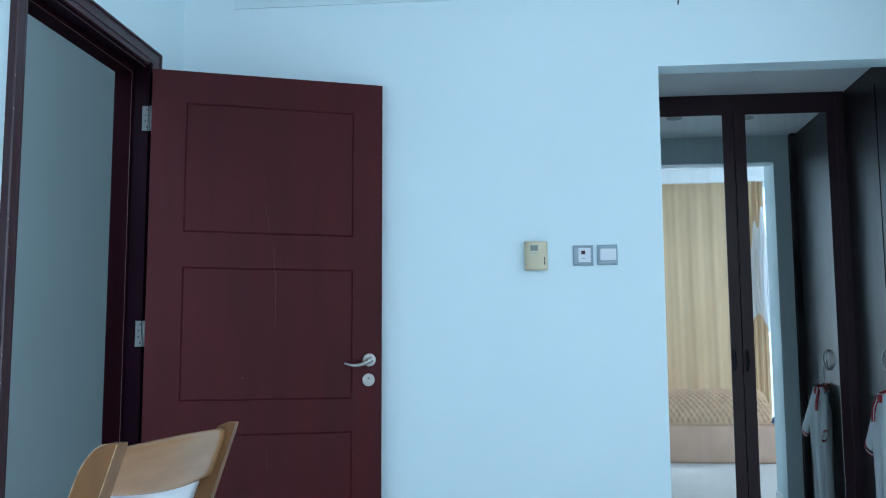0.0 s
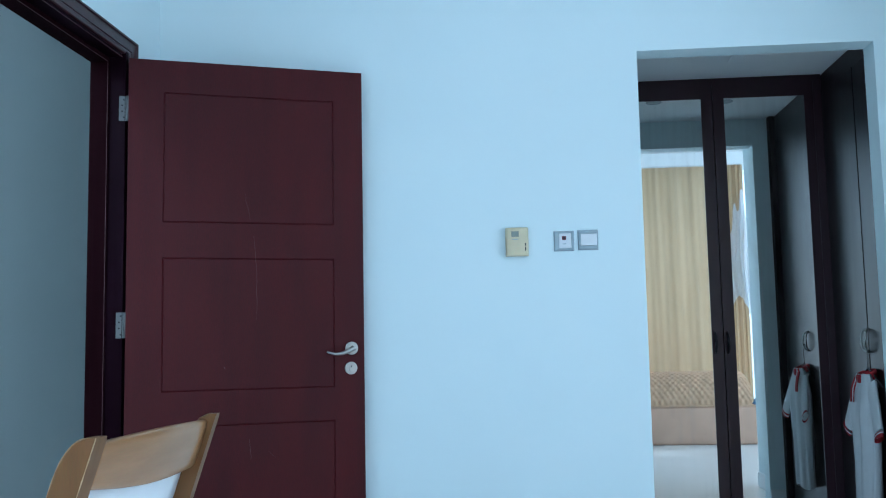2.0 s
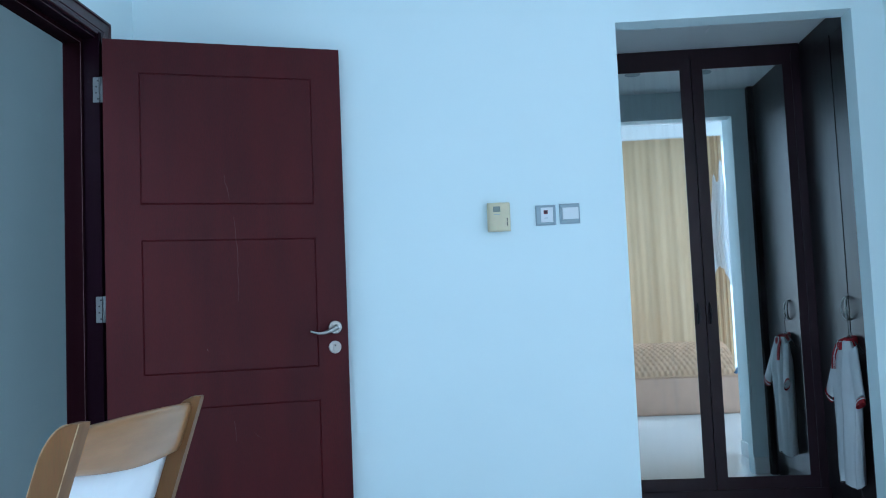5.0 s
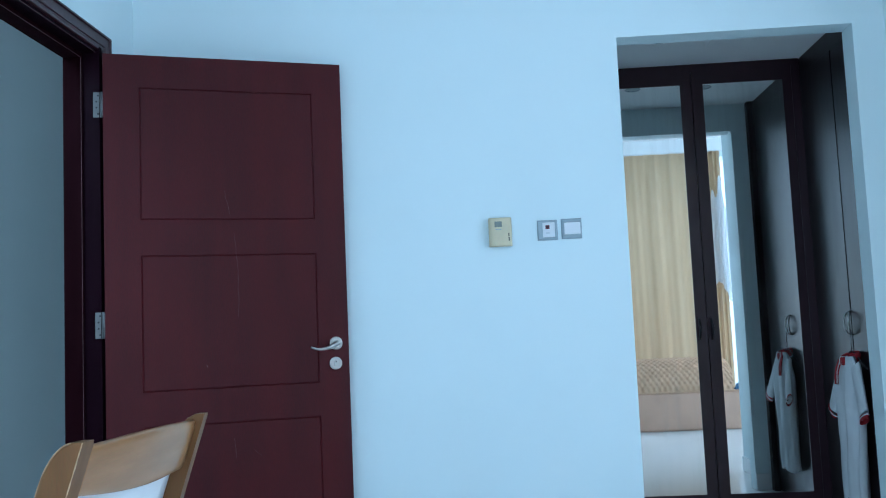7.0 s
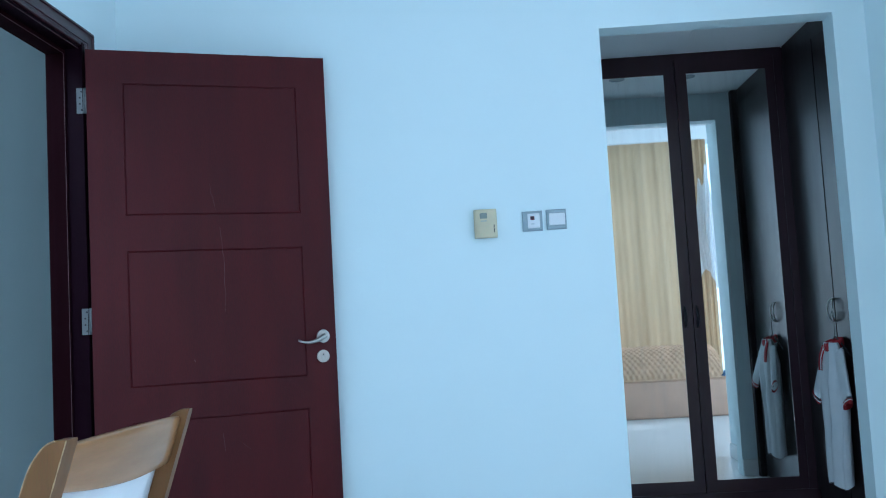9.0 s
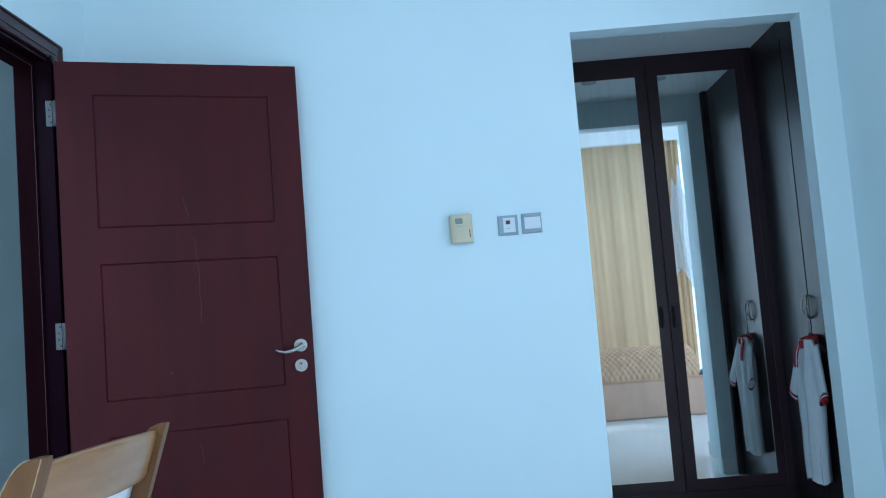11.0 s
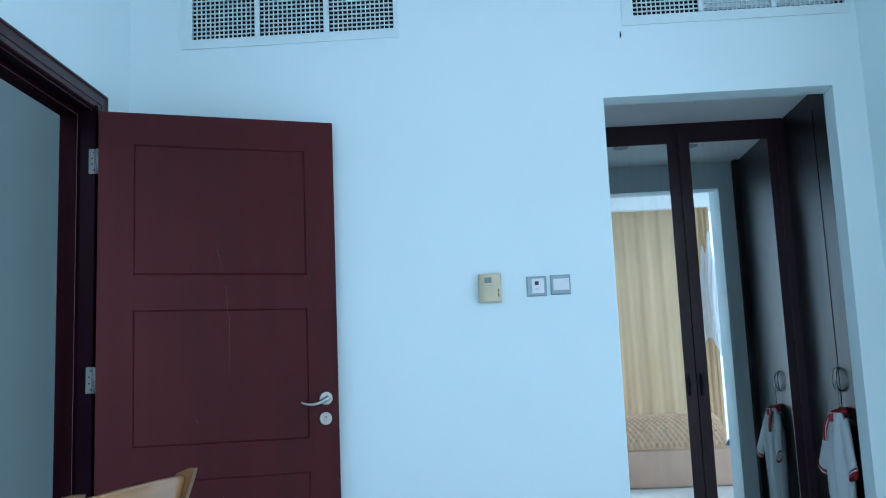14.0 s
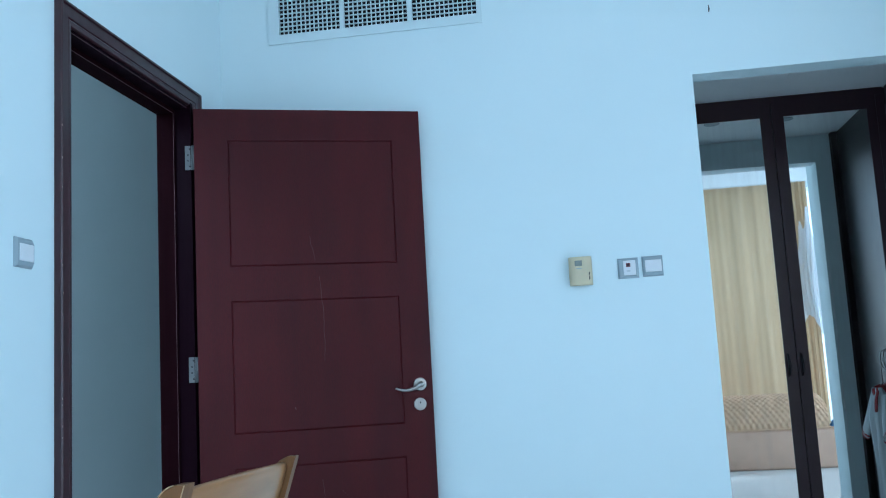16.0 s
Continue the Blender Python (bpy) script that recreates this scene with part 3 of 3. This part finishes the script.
def mirror_wardrobe():
    root = empty("mirror_wardrobe", Matrix.Translation((2.539, M, 0)))
    tagged(root, "dark wenge built-in wardrobe with two tall mirrored doors", "wardrobe")
    ox = 2.539
    part("carcass", boxes((2.020 - ox, XW - ox + 0.020, 0.024, 0.60, 0.0, PZ - 0.001)), STILE, root)
    part("plinth", box(2.020 - ox, XW - ox, 0.006, 0.0235, 0.0, 0.088), STILE, root)
    part("top_rail", box(2.020 - ox, XW - ox, 0.002, 0.0235, 2.3645, PZ - 0.001), STILE, root)
    part("side_post", box(3.063 - ox, XW - ox, 0.0, 0.0235, 0.089, 2.367, bevel=0.002), STILE, root)
    for k, (a, b, ga, gb) in enumerate(((2.022, 2.5365, 2.064, 2.480), (2.5415, 3.061, 2.599, 3.015))):
        a, b, ga, gb = a - ox, b - ox, ga - ox, gb - ox
        d = part("mirror_door", boxes((a, ga, 0, 0.022, 0.091, 2.364), (gb, b, 0, 0.022, 0.091, 2.364), (ga, gb, 0, 0.022, 0.091, 0.154), (ga, gb, 0, 0.022, 2.294, 2.364)), STILE, root)
        part("mirror", box(ga, gb, 0.004, 0.010, 0.154, 2.294), MIRROR, d, "tall clear mirror")
        hx = (2.496 if k == 0 else 2.559) - ox
        part("bow_handle", bow([(hx, -0.001 - 0.028 * math.sin(math.pi * i / 12), 0.944 + 0.112 * i / 12) for i in range(13)], [0.0045 + 0.004 * math.sin(math.pi * i / 12) for i in range(13)]), DARKM, d, "dark metal bow handle", smooth=True)


mirror_wardrobe()


def side_wardrobe():
    SY = 0.640
    root = empty("side_wardrobe", Matrix.Translation((XW, SY, 0)))
    tagged(root, "tall dark wenge wardrobe with two plain satin doors", "wardrobe")
    part("carcass", box(0.022, 0.60, WT - SY + 0.002, M - SY + 0.60, 0.0, PZ - 0.002), VENEER, root)
    part("plinth", box(0.012, 0.0215, WT - SY + 0.002, M - SY - 0.002, 0.0, 0.085), VENEER, root)
    part("top_rail", box(0.004, 0.0215, WT - SY + 0.002, M - SY - 0.002, 2.31, PZ - 0.002), VENEER, root)
    part("end_post", box(-0.036, -0.0005, WT - SY + 0.002, WT - SY + 0.060, 0.0, PZ - 0.002, bevel=0.002), LINING, root)
    for k, (a, b) in enumerate(((WT - SY + 0.003, -0.0020), (0.0020, M - SY - 0.003))):
        d = part("wardrobe_door", box(-0.0025 * k, 0.0205, a, b, 0.088, 2.306, bevel=0.0012), VENEER, root)
        s = -1 if k == 0 else 1
        pts = []
        for i in range(17):
            t = math.pi * i / 16
            pts.append((-0.003 - 0.023 * math.sin(t) ** 0.8, s * (0.010 + 0.021 * math.sin(t)), 0.998 + 0.053 * math.cos(t)))
        part("ring_handle", bow(pts, 0.0046), STEEL, d, "half-round satin metal handle", smooth=True)


side_wardrobe()


# ---- shirt on a hanger ----
def shirt():
    top = 0.868
    yc = 0.590
    hang = empty("clothes_hanger", Matrix.Translation((XW - 0.024, 0.606, 0.90)))
    tagged(hang, "thin wire hanger hooked on the wardrobe handle", "hanger")
    hook = [(0, 0.0, -0.03 + 0.0), (0, 0.0, 0.03)] + [(0.0, 0.014 - 0.014 * math.cos(a), 0.065 + 0.022 * math.sin(a)) for a in (0, 0.8, 1.6, 2.4, 3.1)]
    part("hook", sweep(hook, 0.0018, seg=8), NICKEL, hang, smooth=True)
    part("arms", sweep([(0, -0.17, -0.105), (0, -0.05, -0.045), (0, 0, -0.028), (0, 0.05, -0.045), (0, 0.17, -0.105)], 0.0035, seg=8), BLACK, hang, smooth=True)
    root = empty("shirt", Matrix.Translation((XW - 0.05, yc, top)))
    tagged(root, "white cotton polo shirt with red collar and cuffs on a hanger", "shirt")
    N = 40

    def half(z):
        # half width of the body at height z below the collar
        d = -z
        return 0.046 + 0.108 * (d / 0.15) ** 0.8 if d < 0.15 else 0.154 - 0.044 * min(1, (d - 0.15) / 0.42)

    bm = bmesh.new()
    rings = []
    for j in range(30):
        z = -0.02 - 0.655 * j / 29
        ring = []
        w = half(z)
        for i in range(N):
            a = 2 * math.pi * i / N
            th = 0.020 + 0.018 * min(1, j / 8)
            y = -w * math.cos(a) + 0.022 * j / 29
            fold = 0.010 * math.sin(7 * a + 0.5 * math.sin(j * 0.3)) * min(1, j / 6) + 0.005 * math.sin(13 * a + j * 0.12)
            x = math.sin(a) * th + fold * (0.4 + 0.6 * abs(math.sin(a)))
            ring.append(bm.verts.new((min(x, 0.042), y, z + (0.010 * math.sin(3 * a) if j == 29 else 0))))
        rings.append(ring)
    for a, b in zip(rings, rings[1:]):
        for k in range(N):
            bm.faces.new((a[k], a[(k + 1) % N], b[(k + 1) % N], b[k]))
    part("body", bm, COTTON, root, smooth=True)
    for s in (-1, 1):
        reach = 0.135 if s < 0 else 0.080
        yo = 0.0855 + reach
        sl = [(0.004 - 0.030 * t, s * (0.085 + reach * t), -0.072 - 0.200 * t) for t in [i / 9 for i in range(10)]]
        part("sleeve", sweep(sl, [0.048 - 0.003 * i / 9 for i in range(10)], seg=20, flat=0.36, up=(1, 0, 0), caps=False), COTTON, root, smooth=True)
        cf = [(-0.026 - 0.004 * t, s * (yo + 0.010 * t), -0.273 - (0.024 if s < 0 else 0.010) * t) for t in (0, 1)]
        part("cuff", sweep(cf, 0.046, seg=20, flat=0.34, up=(1, 0, 0), caps=False), REDCOT, root, "red knitted cuff", smooth=True)
        st = [(-0.0275 - 0.001 * t, s * (yo + 0.003 + 0.003 * t), -0.280 - 0.0055 * t) for t in (0, 1)]
        part("cuff_stripe", sweep(st, 0.0472, seg=20, flat=0.35, up=(1, 0, 0), caps=False), COTTON, root, smooth=True)
    # collar: a knitted ring that dips at the front, and a placket below its open end
    ring = []
    for k in range(25):
        a = 2 * math.pi * k / 24
        ring.append((0.014 - 0.034 * math.cos(a), 0.004 + 0.054 * math.sin(a), -0.018 - 0.026 * (0.5 + 0.5 * math.cos(a))))
    part("collar", sweep(ring, 0.010, seg=10, flat=2.2, caps=False), REDCOT, root, "red knitted collar", smooth=True)
    part("collar_edge", sweep([(p[0] * 1.08 - 0.001, p[1] * 1.08, p[2] - 0.020) for p in ring], 0.0035, seg=8, caps=False), COTTON, root, smooth=True)
    part("placket", sweep([(-0.016, 0.050, -0.040), (-0.030, 0.062, -0.080), (-0.036, 0.064, -0.115), (-0.038, 0.064, -0.150)], 0.021, seg=12, flat=0.3, up=(1, 0, 0)), REDCOT, root, "red button placket", smooth=True)
    part("placket_edge", sweep([(-0.026, 0.040, -0.050), (-0.038, 0.044, -0.090), (-0.042, 0.044, -0.150)], 0.004, seg=8, flat=0.4, up=(1, 0, 0)), COTTON, root, smooth=True)


shirt()


# ---- thin cable along the opening's inner edge ----
rng = random.Random(4)
cp = [(2.990 + 0.003 * rng.uniform(-1, 1), WT + 0.004 + 0.002 * rng.random(), 0.45 + 1.12 * i / 18) for i in range(19)]
cable = finish(sweep(cp, 0.0024, seg=8), "wall_cable", WPLAST, smooth=True)
tagged(cable, "thin loose white cable hanging along the opening's edge", "cable")


# ---- passage ceiling fittings ----
for x, y in ((2.30, 0.64), (2.717, 0.60)):
    dl = empty("downlight", Matrix.Translation((x, y, PZ)))
    tagged(dl, "small recessed ceiling downlight, switched off", "downlight", group="passage downlights")
    part("trim_ring", sweep([(0.040 * math.cos(a), 0.040 * math.sin(a), -0.003) for a in (2 * math.pi * k / 28 for k in range(29))], 0.006, seg=8, flat=0.5, caps=False), SILVER, dl, smooth=True)
    part("lamp_glass", cyl(0.034, 0.003, pose(0, 0, -0.0015), seg=24), SILVER, dl)
hatch = empty("ceiling_hatch", Matrix.Translation((2.70, 0.71, PZ)))
tagged(hatch, "flush white access hatch in the passage ceiling", "hatch")
part("panel", box(-0.138, 0.138, -0.05, 0.10, -0.006, 0, bevel=0.002), WHITE, hatch)


# ---- chair ----
def chair():
    z0 = 0.91
    base = (0.966, -2.545, 0)
    root = empty("wooden_chair", Matrix.Translation(base))
    tagged(root, "honey-coloured beech chair with a curved top rail", "chair")
    lean = math.tan(radians(18))
    PW = 0.041      # post: depth along x

    def post(ytop, x_off, PT):
        # upright with a rounded front shoulder, leaning back towards the top and swept to the floor below the seat
        bm = bmesh.new()
        rows = []
        prof = [(z0 - 0.0 - 0.050 * (1 - s), s) for s in [i / 8 for i in range(9)]]
        for z in [0.0, 0.15, 0.30, 0.44, 0.55, 0.70, 0.80] + [p[0] for p in prof]:
            up = max(0.0, z - 0.44)
            xr = x_off - (z0 - 0.44) * lean + up * lean if z > 0.44 else x_off - (z0 - 0.44) * lean + (0.44 - z) * 0.10
            k = max(0.0, (z - (z0 - 0.05)) / 0.05)
            wide = PW * (1 - 0.62 * (1 - math.sqrt(max(0.0, 1 - k * k))))
            rows.append([(xr - wide, ytop - PT / 2, z), (xr, ytop - PT / 2, z), (xr, ytop + PT / 2, z), (xr - wide, ytop + PT / 2, z)])
        vs = [[bm.verts.new(p) for p in r] for r in rows]
        for a, b in zip(vs, vs[1:]):
            for k in range(4):
                bm.faces.new((a[k], a[(k + 1) % 4], b[(k + 1) % 4], b[k]))
        bm.faces.new(vs[0][::-1])
        bm.faces.new(vs[-1])
        es = [e for e in bm.edges if abs(e.verts[0].co.z - e.verts[1].co.z) > 1e-4]
        bmesh.ops.bevel(bm, geom=es, offset=0.003, segments=2, affect="EDGES", profile=0.5)
        return bm
    NEAR, FAR = -0.197 + 0.0, 0.197
    def arris(ytop, back, lo):
        # worn pale edge along the upright, following its rounded shoulder
        pts = []
        for i in range(22):
            z = z0 - (z0 - lo) * (1 - i / 21) ** 2.4
            k = max(0.0, (z - (z0 - 0.05)) / 0.05)
            wide = PW * (1 - 0.62 * (1 - math.sqrt(max(0.0, 1 - k * k))))
            pts.append(((z - z0) * lean - (wide - 0.0006 if back else 0.0008), ytop, z - 0.0004))
        return sweep(pts, [0.0004 + 0.0006 * abs(math.sin(1.7 * i)) for i in range(22)], seg=6)
    near = part("post", post(NEAR - 0.017, 0.0, 0.034), HONEY_SHADED, root)
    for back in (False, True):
        part("worn_glint_edge", arris(NEAR - 0.017 - 0.017 + 0.0002, back, 0.50), WORN, near, "pale worn edge")
    part("post", post(FAR, 0.017, 0.020), HONEY_SHADED, root)

    def rail(zt, zb, thick, hollow):
        bm = bmesh.new()
        rings = []
        n = 26
        for i in range(n + 1):
            s = i / n
            y = NEAR + (FAR - 0.01 - NEAR) * s
            x = -0.016 + 0.012 * s - hollow * math.sin(math.pi * s)
            arc = 0.022 * math.sin(math.pi * s)
            ring = []
            for a in range(16):
                t = 2 * math.pi * a / 16
                cx, cz = math.cos(t), math.sin(t)
                px = math.copysign(abs(cx) ** 0.5, cx) * thick / 2
                pz = math.copysign(abs(cz) ** 0.35, cz)
                top = zt - 0.002 + 0.004 * math.sin(math.pi * s)
                low = zb + 0.009 - 0.020 * s - 0.45 * arc
                z = (top + low) / 2 + pz * (top - low) / 2
                ring.append(bm.verts.new((x + px + (z - z0) * lean, y, z)))
            rings.append(ring)
        for a, b in zip(rings, rings[1:]):
            for k in range(16):
                bm.faces.new((a[k], a[(k + 1) % 16], b[(k + 1) % 16], b[k]))
        bm.faces.new(rings[0][::-1])
        bm.faces.new(rings[-1])
        return bm
    part("top_rail", rail(z0 - 0.008, z0 - 0.079, 0.022, -0.008), HONEY, root, "curved glossy top rail", smooth=True)
    def panel_fn(u, v):
        z = 0.50 + 0.345 * v
        return Vector((-0.032 + 0.012 * u + 0.006 * math.sin(math.pi * u) + (z - z0) * lean, NEAR + 0.002 + (FAR - 0.014 - NEAR) * u, z))
    part("back_panel", sheet(12, 8, panel_fn, 0.008), WPLAST, root, "pale smooth back panel", smooth=True)
    sx = -(z0 - 0.44) * lean
    part("seat", box(sx - 0.43, sx - 0.01, NEAR - 0.01, FAR + 0.01, 0.425, 0.465, bevel=0.012, seg=3), HONEY, root)
    for yy in (NEAR + 0.02, FAR - 0.02):
        part("front_leg", box(sx - 0.415, sx - 0.375, yy - 0.018, yy + 0.018, 0.0, 0.4255, bevel=0.004), HONEY_SHADED, root)
        part("side_rail", box(sx - 0.375, sx - 0.03, yy - 0.01, yy + 0.01, 0.37, 0.4245, bevel=0.003), HONEY_SHADED, root)


chair()
